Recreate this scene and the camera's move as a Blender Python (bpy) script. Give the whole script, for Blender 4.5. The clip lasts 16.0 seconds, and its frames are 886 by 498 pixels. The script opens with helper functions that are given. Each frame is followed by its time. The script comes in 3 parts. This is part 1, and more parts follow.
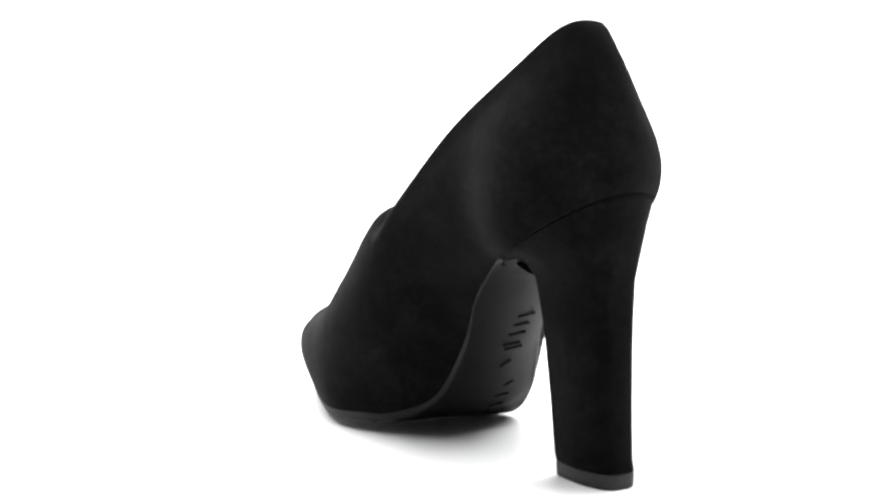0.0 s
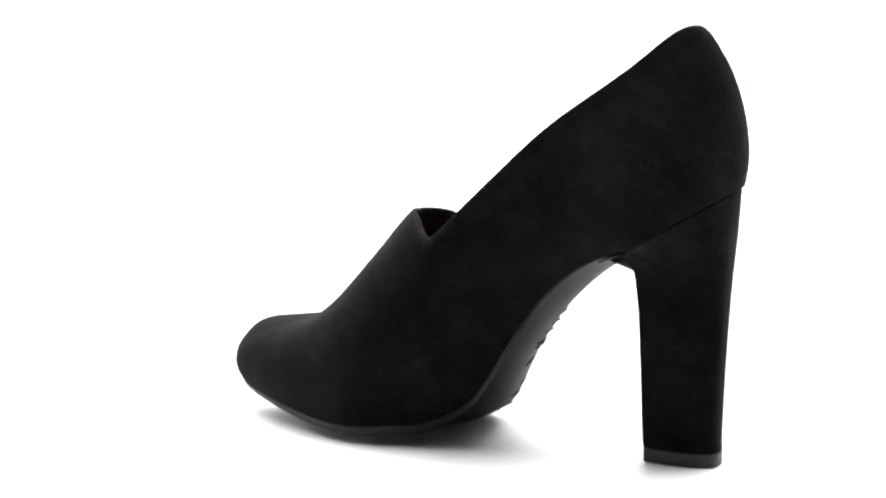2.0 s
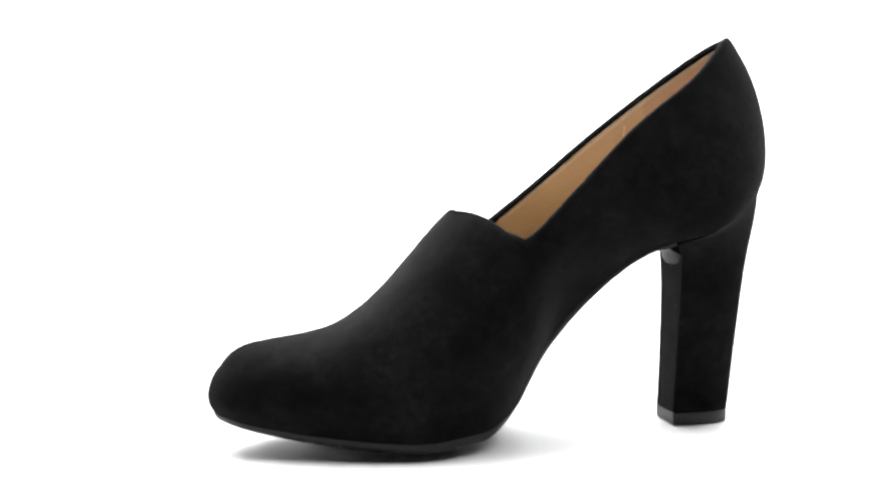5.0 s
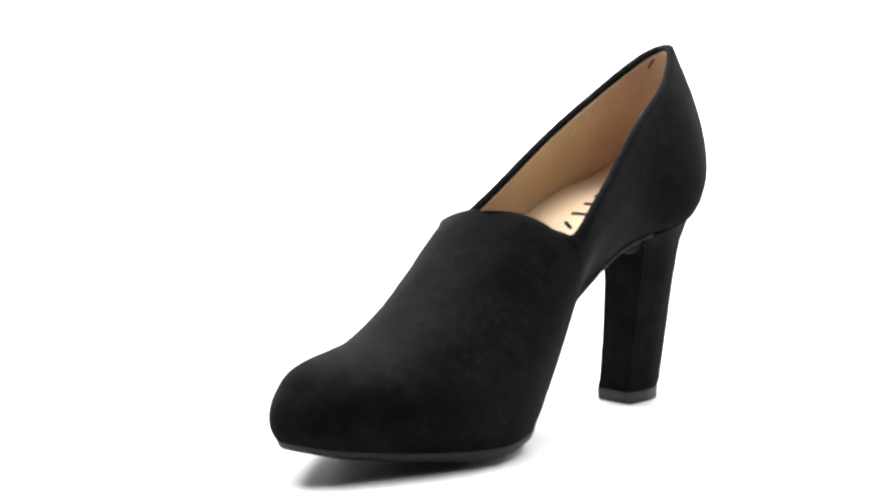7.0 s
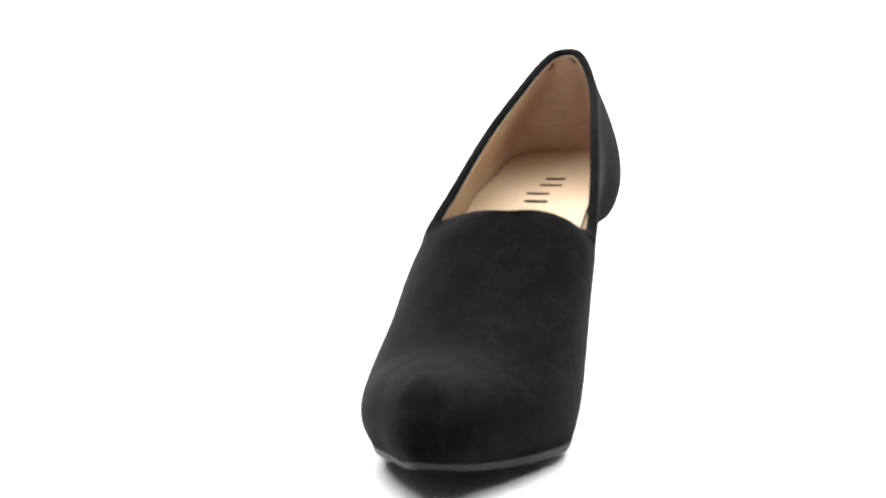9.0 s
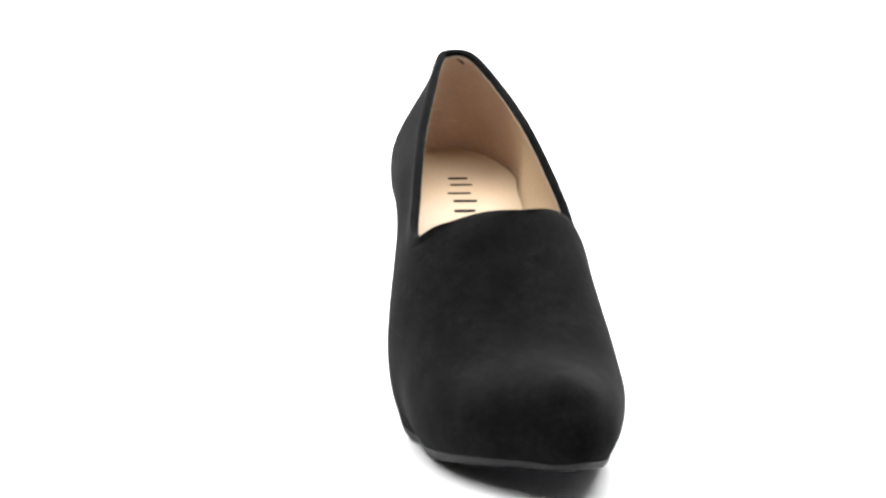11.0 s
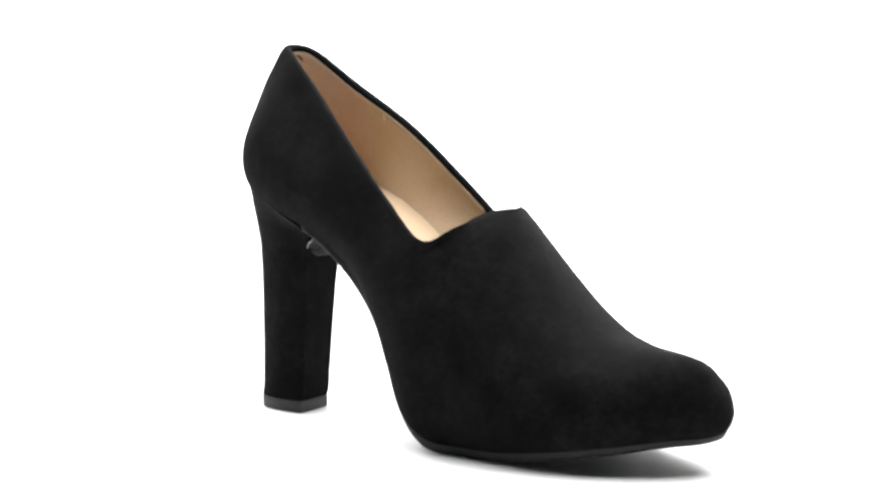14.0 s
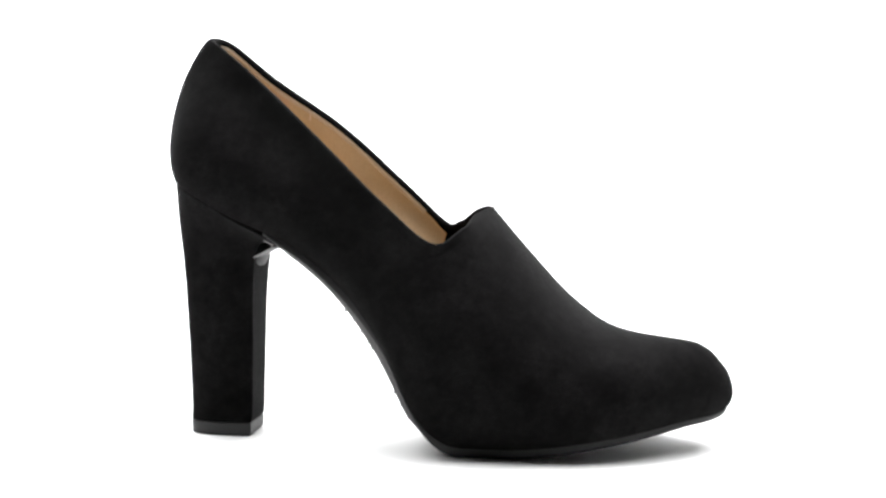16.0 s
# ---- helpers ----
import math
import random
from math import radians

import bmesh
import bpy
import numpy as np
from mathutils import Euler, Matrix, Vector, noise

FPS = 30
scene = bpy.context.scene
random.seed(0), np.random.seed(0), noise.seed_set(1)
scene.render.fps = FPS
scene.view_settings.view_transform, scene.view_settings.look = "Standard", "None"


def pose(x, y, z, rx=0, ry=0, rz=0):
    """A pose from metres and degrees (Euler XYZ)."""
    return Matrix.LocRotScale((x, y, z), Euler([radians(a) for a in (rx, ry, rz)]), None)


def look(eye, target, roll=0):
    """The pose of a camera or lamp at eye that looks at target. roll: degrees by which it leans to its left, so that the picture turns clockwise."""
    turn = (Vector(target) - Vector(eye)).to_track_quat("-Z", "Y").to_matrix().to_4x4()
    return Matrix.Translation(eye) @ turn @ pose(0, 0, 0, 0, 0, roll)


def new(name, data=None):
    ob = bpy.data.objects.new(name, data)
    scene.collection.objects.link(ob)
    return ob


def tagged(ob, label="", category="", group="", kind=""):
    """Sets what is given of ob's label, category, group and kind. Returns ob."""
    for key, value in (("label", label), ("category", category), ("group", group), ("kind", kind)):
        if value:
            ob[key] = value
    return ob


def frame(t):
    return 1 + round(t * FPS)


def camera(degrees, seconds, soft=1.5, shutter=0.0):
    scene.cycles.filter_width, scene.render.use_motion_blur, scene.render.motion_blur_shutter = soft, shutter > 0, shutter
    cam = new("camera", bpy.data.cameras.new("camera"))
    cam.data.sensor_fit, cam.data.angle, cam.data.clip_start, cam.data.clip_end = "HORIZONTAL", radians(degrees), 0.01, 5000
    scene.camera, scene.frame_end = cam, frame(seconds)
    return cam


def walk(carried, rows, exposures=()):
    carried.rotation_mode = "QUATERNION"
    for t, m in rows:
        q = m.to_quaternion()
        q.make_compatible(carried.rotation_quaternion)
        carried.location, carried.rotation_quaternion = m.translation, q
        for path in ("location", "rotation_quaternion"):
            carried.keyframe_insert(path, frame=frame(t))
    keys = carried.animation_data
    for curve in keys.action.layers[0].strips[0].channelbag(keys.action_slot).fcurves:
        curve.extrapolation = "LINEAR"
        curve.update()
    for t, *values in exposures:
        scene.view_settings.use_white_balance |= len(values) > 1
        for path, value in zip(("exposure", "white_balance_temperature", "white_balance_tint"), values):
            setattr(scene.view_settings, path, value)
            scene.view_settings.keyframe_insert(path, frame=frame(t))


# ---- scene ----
# A woman's black suede pump turns on a white studio sweep before a camera that stands still.
cam = camera(38.135, 16.0, soft=2.6)
EYE = pose(-0.0059, -0.5040, 0.1244, 84.197, 0, 0)
walk(cam, [(0.0, EYE), (16.0, EYE)])

# ---- light: a dim studio, a big overhead softbox and a white backdrop that emits ----
world = bpy.data.worlds.new("studio")
scene.world = world
world.use_nodes = True
bg = world.node_tree.nodes["Background"]
bg.inputs["Color"].default_value = (1.0, 0.985, 0.97, 1)
bg.inputs["Strength"].default_value = 0.02


def area_lamp(name, power, sx, sy, m, colour=(1, 1, 1)):
    data = bpy.data.lights.new(name, "AREA")
    data.shape, data.size, data.size_y, data.energy, data.color = "RECTANGLE", sx, sy, power, colour
    lamp = new(name, data)
    lamp.matrix_world = m
    return lamp


area_lamp("overhead_softbox", 165, 2.6, 1.8, look((0.0, 0.45, 1.5), (0, 0.45 * 0.5, 0)))
scene.view_settings.exposure = 0.0


# ---- materials ----
def material(name):
    mat = bpy.data.materials.new(name)
    mat.use_nodes = True
    return mat, mat.node_tree.nodes, mat.node_tree.links, mat.node_tree.nodes["Principled BSDF"]


def noise_node(nodes, links, scale, detail=4.0, rough=0.6):
    tc = nodes.new("ShaderNodeTexCoord")
    n = nodes.new("ShaderNodeTexNoise")
    n.inputs["Scale"].default_value, n.inputs["Detail"].default_value, n.inputs["Roughness"].default_value = scale, detail, rough
    links.new(tc.outputs["Object"], n.inputs["Vector"])
    return n


def ramp(nodes, links, source, stops):
    r = nodes.new("ShaderNodeValToRGB")
    while len(r.color_ramp.elements) < len(stops):
        r.color_ramp.elements.new(0.5)
    for e, (p, c) in zip(r.color_ramp.elements, stops):
        e.position, e.color = p, (*c, 1)
    links.new(source, r.inputs["Fac"])
    return r


def mixed(nodes, links, fac, a, b, mode="MULTIPLY"):
    m = nodes.new("ShaderNodeMix")
    m.data_type, m.blend_type = "RGBA", mode
    m.inputs["Factor"].default_value = fac
    links.new(a, m.inputs["A"])
    links.new(b, m.inputs["B"])
    return m.outputs["Result"]


def bump(nodes, links, height, strength, dist, bsdf, before=None):
    b = nodes.new("ShaderNodeBump")
    b.inputs["Strength"].default_value, b.inputs["Distance"].default_value = strength, dist
    links.new(height, b.inputs["Height"])
    if before:
        links.new(before.outputs["Normal"], b.inputs["Normal"])
    links.new(b.outputs["Normal"], bsdf.inputs["Normal"])
    return b


def suede():
    mat, nodes, links, bsdf = material("black_suede")
    patches = noise_node(nodes, links, 48, 6, 0.62)
    patches.inputs["Distortion"].default_value = 0.15
    nap = noise_node(nodes, links, 1500, 3, 0.7)
    fibre = noise_node(nodes, links, 330, 5, 0.75)
    a = ramp(nodes, links, patches.outputs["Fac"], [(0.34, (0.0009, 0.00088, 0.0009)), (0.68, (0.0050, 0.00485, 0.0049))])
    b = ramp(nodes, links, nap.outputs["Fac"], [(0.3, (0.6, 0.6, 0.6)), (0.75, (1.4, 1.4, 1.4))])
    c = ramp(nodes, links, fibre.outputs["Fac"], [(0.32, (0.58, 0.58, 0.58)), (0.68, (1.4, 1.4, 1.4))])
    # brushed spots where the nap lies the other way
    brushed = noise_node(nodes, links, 130, 5, 0.7)
    brushed.inputs["Distortion"].default_value = 0.6
    d = ramp(nodes, links, brushed.outputs["Fac"], [(0.36, (0.56, 0.56, 0.56)), (0.5, (1.0, 1.0, 1.0)), (0.70, (1.25, 1.25, 1.25))])
    tone = mixed(nodes, links, 1.0, a.outputs["Color"], b.outputs["Color"])
    tone = mixed(nodes, links, 1.0, tone, c.outputs["Color"])
    links.new(mixed(nodes, links, 1.0, tone, d.outputs["Color"]), bsdf.inputs["Base Color"])
    bsdf.inputs["Roughness"].default_value = 0.95
    bsdf.inputs["Specular IOR Level"].default_value = 0.055
    bsdf.inputs["Sheen Weight"].default_value = 0.02
    bsdf.inputs["Sheen Roughness"].default_value = 0.45
    bsdf.inputs["Sheen Tint"].default_value = (0.95, 0.93, 0.95, 1)
    first = bump(nodes, links, nap.outputs["Fac"], 0.5, 0.0002, bsdf)
    bump(nodes, links, fibre.outputs["Fac"], 0.4, 0.0004, bsdf, first)
    return mat


def leather(name, light, dark, rough, scale=60, grain=900, relief=0.15, gloss=0.5):
    mat, nodes, links, bsdf = material(name)
    n = noise_node(nodes, links, scale, 3, 0.5)
    a = ramp(nodes, links, n.outputs["Fac"], [(0.3, dark), (0.7, light)])
    g = noise_node(nodes, links, grain, 3, 0.6)
    b = ramp(nodes, links, g.outputs["Fac"], [(0.25, (0.9, 0.9, 0.9)), (0.75, (1.06, 1.06, 1.06))])
    links.new(mixed(nodes, links, 1.0, a.outputs["Color"], b.outputs["Color"]), bsdf.inputs["Base Color"])
    r = ramp(nodes, links, n.outputs["Fac"], [(0.2, (rough - 0.07,) * 3), (0.8, (rough + 0.07,) * 3)])
    links.new(r.outputs["Color"], bsdf.inputs["Roughness"])
    bsdf.inputs["Specular IOR Level"].default_value = gloss
    bump(nodes, links, g.outputs["Fac"], relief, 0.0002, bsdf)
    return mat


SUEDE = suede()
SOLE = leather("black_sole_rubber", (0.0062, 0.0062, 0.0064), (0.0038, 0.0038, 0.0040), 0.5, 45, 1400, 0.12, 0.18)
EDGE = leather("black_sole_edge", (0.0078, 0.0078, 0.0078), (0.005, 0.005, 0.005), 0.55, 120, 900, 0.1, 0.25)
TIP = leather("black_heel_tip_rubber", (0.018, 0.018, 0.0184), (0.0125, 0.0125, 0.0129), 0.55, 90, 1200, 0.2, 0.35)
TAB = leather("grey_sole_end", (0.0085, 0.0085, 0.0088), (0.006, 0.006, 0.0062), 0.42, 90, 900, 0.1, 0.25)
# pale grey that paints the light caught by the tab's edge
RIM = leather("pale_rim_highlight", (0.24, 0.24, 0.24), (0.16, 0.16, 0.16), 0.5, 300, 900, 0.15, 0.35)
# lining tone made paler to hold the light grazing its upper edge
CREAM = leather("cream_lining_highlight", (0.56, 0.47, 0.37), (0.49, 0.40, 0.30), 0.5, 200, 900, 0.15, 0.35)
MARK = leather("dark_stamped_ink", (0.006, 0.005, 0.0047), (0.004, 0.0034, 0.003), 0.8, 300, 900, 0.1, 0.08)
LINING = leather("tan_lining_leather", (0.53, 0.395, 0.255), (0.475, 0.345, 0.213), 0.5, 40, 1100, 0.15, 0.35)
COUNTER = leather("brown_counter_lining", (0.56, 0.392, 0.278), (0.47, 0.322, 0.222), 0.55, 45, 1000, 0.15, 0.35)
SOCK = leather("pale_tan_insole_leather", (0.545, 0.408, 0.270), (0.49, 0.362, 0.232), 0.45, 30, 1300, 0.15, 0.35)
TUCK = leather("dark_brown_fold", (0.11, 0.07, 0.05), (0.07, 0.042, 0.032), 0.7, 300, 900, 0.15, 0.3)
THREAD = leather("pale_thread", (0.72, 0.58, 0.45), (0.62, 0.48, 0.36), 0.7, 300, 900, 0.15, 0.3)


def studio_white(name, glow):
    mat, nodes, links, bsdf = material(name)
    n = noise_node(nodes, links, 2.5, 2, 0.5)
    a = ramp(nodes, links, n.outputs["Fac"], [(0.3, (0.71, 0.71, 0.71)), (0.7, (0.73, 0.73, 0.73))])
    links.new(a.outputs["Color"], bsdf.inputs["Base Color"])
    bsdf.inputs["Roughness"].default_value = 0.5
    bsdf.inputs["Specular IOR Level"].default_value = 0.2
    # emission stands in for the lamps that would light the wall
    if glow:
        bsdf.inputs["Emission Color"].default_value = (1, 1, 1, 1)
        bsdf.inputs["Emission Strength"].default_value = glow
    return mat


# ---- helpers for meshes ----
def part(name, bm, mat, parent, label="", smooth=40):
    mesh = bpy.data.meshes.new(name)
    bmesh.ops.recalc_face_normals(bm, faces=bm.faces)
    for f in bm.faces:
        f.smooth = True
    bm.to_mesh(mesh)
    bm.free()
    mesh.set_sharp_from_angle(angle=radians(smooth))
    mesh.materials.append(mat)
    ob = new(name, mesh)
    ob.parent = parent
    if label:
        tagged(ob, label)
    return ob


def sheet(bm, grid, wrap=False):
    """Quads over a grid of points (rows, columns, 3); wrap joins the last row to the first."""
    rows = [[bm.verts.new(p) for p in row] for row in grid]
    pairs = list(zip(rows, rows[1:])) + ([(rows[-1], rows[0])] if wrap else [])
    for a, b in pairs:
        for i in range(len(a) - 1):
            bm.faces.new((a[i], a[i + 1], b[i + 1], b[i]))
    return rows


def weld(bm, dist=1e-5):
    bmesh.ops.remove_doubles(bm, verts=bm.verts, dist=dist)


def spline(rows, n):
    """Catmull-Rom through the rows, n steps to a span."""
    y = np.asarray(rows, float)
    p = np.vstack([2 * y[0] - y[1], y, 2 * y[-1] - y[-2]])
    t = np.linspace(0, 1, n, endpoint=False)[:, None]
    out = []
    for i in range(1, len(p) - 2):
        a, b, c, d = p[i - 1:i + 3]
        out.append(0.5 * (2 * b + (c - a) * t + (2 * a - 5 * b + 4 * c - d) * t * t + (3 * b - a - 3 * c + d) * t ** 3))
    return np.vstack(out + [y[-1:]])


# ---- the studio ----
def sweep():
    """One white sheet: floor towards and past the camera, a curve, and the backdrop wall."""
    bm = bmesh.new()
    line = [(-6.0, 0.0), (-2.0, 0.0), (0.0, 0.0), (1.1, 0.0)]
    line += [(1.1 + 0.15 * math.sin(a), 0.15 - 0.15 * math.cos(a)) for a in np.linspace(0.1, 0.5, 5)]
    sheet(bm, [[(x, y, z) for x in (-6.0, -2.0, 0.0, 2.0, 6.0)] for y, z in line])
    floor = part("floor", bm, studio_white("white_studio_floor", 0.0), None, "", 60)
    tagged(floor, "seamless white studio floor under the shoe", "studio floor", kind="structure")
    bm = bmesh.new()
    line = [(1.1 + 0.15 * math.sin(a), 0.15 - 0.15 * math.cos(a)) for a in np.linspace(0.5, math.pi / 2, 8)] + [(1.25, 2.6)]
    sheet(bm, [[(x, y, z) for x in (-6.0, -2.0, 0.0, 2.0, 6.0)] for y, z in line])
    wall = part("backdrop", bm, studio_white("glowing_white_backdrop", 1.0), None, "", 60)
    tagged(wall, "plain white studio backdrop with its brightness emitted", "studio backdrop", kind="structure")


sweep()

# ---- the shoe: its last, as curves from the toe (first) to the back of the heel (last) ----
# foot line of both sides
FOOT_L = np.array([(-0.0998, 0.0002, 0.0150), (-0.0945, -0.0088, 0.0138), (-0.0845, -0.0144, 0.0117), (-0.0665, -0.0220, 0.0092), (-0.0453, -0.0298, 0.0073), (-0.0258, -0.0345, 0.0067), (-0.0092, -0.0306, 0.0078), (0.0031, -0.0228, 0.0088), (0.0166, -0.0110, 0.0167), (0.0299, -0.0068, 0.0381), (0.0467, -0.0123, 0.0594), (0.0659, -0.0177, 0.0735), (0.0900, -0.0286, 0.0821), (0.1091, -0.0208, 0.0938), (0.1183, -0.0036, 0.1007)])
FOOT_R = np.array([(-0.0998, 0.0002, 0.0150), (-0.0946, 0.0070, 0.0134), (-0.0848, 0.0149, 0.0126), (-0.0687, 0.0263, 0.0104), (-0.0490, 0.0339, 0.0074), (-0.0295, 0.0357, 0.0047), (-0.0100, 0.0349, 0.0037), (0.0038, 0.0384, 0.0063), (0.0156, 0.0376, 0.0176), (0.0290, 0.0308, 0.0417), (0.0451, 0.0247, 0.0610), (0.0657, 0.0242, 0.0770), (0.0894, 0.0240, 0.0879), (0.1092, 0.0181, 0.0980), (0.1183, -0.0036, 0.1007)])
# fullness of the wall: outwards and upwards at the foot, outwards and downwards at the top
FULL_L = np.array([(0.0104, 0.0121, 0.0119, 0.0000), (0.0105, 0.0136, 0.0160, -0.0002), (0.0104, 0.0158, 0.0222, -0.0000), (0.0100, 0.0171, 0.0270, -0.0007), (0.0088, 0.0180, 0.0309, -0.0019), (0.0071, 0.0203, 0.0355, -0.0021), (0.0104, 0.0234, 0.0423, 0.0032), (0.0126, 0.0227, 0.0462, 0.0070), (0.0139, 0.0290, 0.0128, 0.0085), (0.0185, 0.0234, 0.0075, 0.0133), (0.0185, 0.0175, 0.0042, 0.0114), (0.0184, 0.0164, 0.0038, 0.0094), (0.0132, 0.0191, 0.0037, 0.0085), (0.0083, 0.0178, 0.0058, 0.0097), (0.0043, 0.0167, 0.0126, 0.0086)])
FULL_R = np.array([(0.0104, 0.0121, 0.0119, 0.0000), (0.0113, 0.0142, 0.0148, -0.0028), (0.0109, 0.0154, 0.0189, -0.0047), (0.0123, 0.0181, 0.0224, -0.0053), (0.0151, 0.0214, 0.0264, -0.0042), (0.0191, 0.0254, 0.0319, -0.0027), (0.0204, 0.0302, 0.0374, -0.0016), (0.0154, 0.0305, 0.0405, -0.0020), (0.0135, 0.0342, 0.0103, 0.0040), (0.0150, 0.0283, 0.0043, 0.0106), (0.0156, 0.0225, 0.0023, 0.0140), (0.0136, 0.0208, 0.0022, 0.0168), (0.0102, 0.0210, 0.0027, 0.0171), (0.0082, 0.0204, 0.0062, 0.0147), (0.0043, 0.0167, 0.0126, 0.0086)])
# ridge of the vamp up to the tip of the tongue, then the top line of both sides to the back
RIDGE = np.array([(-0.0812, 0.0027, 0.0423), (-0.0782, 0.0009, 0.0413), (-0.0710, 0.0003, 0.0420), (-0.0621, -0.0009, 0.0429), (-0.0516, -0.0039, 0.0466), (-0.0378, -0.0044, 0.0576), (-0.0229, -0.0052, 0.0746), (-0.0099, -0.0065, 0.0897)])
TOP_L = np.array([(0.0059, -0.0262, 0.0828), (0.0135, -0.0331, 0.0814), (0.0299, -0.0328, 0.0966), (0.0554, -0.0282, 0.1204), (0.0819, -0.0222, 0.1395), (0.0979, -0.0130, 0.1538), (0.1029, -0.0020, 0.1551)])
TOP_R = np.array([(-0.0029, 0.0228, 0.0845), (0.0088, 0.0321, 0.0786), (0.0293, 0.0279, 0.0939), (0.0552, 0.0202, 0.1172), (0.0790, 0.0107, 0.1375), (0.0955, 0.0038, 0.1503), (0.1029, -0.0020, 0.1551)])
# how the edge of the tongue bows between its tip and its corners, and how the inner side fills out below them
BOW = np.array([(0.0012, -0.0002, 0.0015), (0.0026, -0.0002, 0.0008)])
PUFF = np.array([0.0043, 0.0059, 0.0007])
# heel: height share, breast, back, middle, half width at the breast and behind it
HEEL = np.array([(0.0000, 0.0838, 0.1102, 0.0052, 0.0087, 0.0101), (0.0600, 0.0836, 0.1100, 0.0046, 0.0084, 0.0103), (0.3500, 0.0835, 0.1114, 0.0023, 0.0088, 0.0110), (0.6500, 0.0833, 0.1133, 0.0002, 0.0102, 0.0121), (0.8500, 0.0817, 0.1150, -0.0013, 0.0119, 0.0147), (1.0000, 0.0779, 0.1162, -0.0024, 0.0151, 0.0219)])
HEEL_TOP = (0.0887, 0.0908)
THICK = [0.0024, 0.0024, 0.0026, 0.0029, 0.0033, 0.0035, 0.0035, 0.0035, 0.003, 0.003, 0.003, 0.0019, 0.001, 0.001, 0.001]
# how far the sole bulges out under the arch, by knot
HUMP = ((7, 8, 9, 10, 11, 11.8), (0.0, 0.0054, 0.0049, 0.0045, 0.0041, 0.0))
SEAT = ((0, 6, 8, 9, 10, 11, 12, 13, 14), (0.012, 0.012, 0.013, 0.015, 0.0155, 0.0150, 0.0138, 0.0118, 0.0098))
# stamped marks: place along the shoe and across it, length, turn in degrees
MARKS_IN = ((0.0886, -0.0042, 0.0095, 0), (0.0792, -0.0038, 0.0105, 0), (0.0690, -0.0003, 0.0110, 0), (0.0622, -0.0012, 0.0110, 0), (0.0555, 0.0005, 0.0098, 0), (0.0490, 0.0010, 0.0080, 30))
MARKS_OUT = ((0.0467, 0.0116, 0.0088, 0), (0.0434, 0.0114, 0.0078, 0), (0.0400, 0.0116, 0.0085, 0), (0.0370, 0.0112, 0.0085, 0), (0.0345, 0.0130, 0.0090, 0), (0.0305, 0.0122, 0.0055, 35), (0.0250, 0.0180, 0.0050, 20), (0.0225, 0.0160, 0.0075, 5), (0.0196, 0.0152, 0.0075, 5), (0.0170, 0.0142, 0.0014, 0))
TURN = (-0.0005631625, 0.007693877, 0.04720031, 13.85559, -57.29797)
DRIFT_X = (1.294209e-06, -6.054162e-05, 0.0006183979, 0.001061881, -0.008600388)
DRIFT_Y = (9.381732e-07, -5.47565e-05, 0.001024414, -0.007242395, 0.007774092)
N = 10
M = 14 * N


def around(left, right, extra=2):
    """One loop heel - left side - toe - right side - heel through the rows of both sides."""
    rows = np.vstack([right[-1 - extra:-1], left[::-1], right[1:], left[-2:-2 - extra:-1]])
    return spline(rows, N)


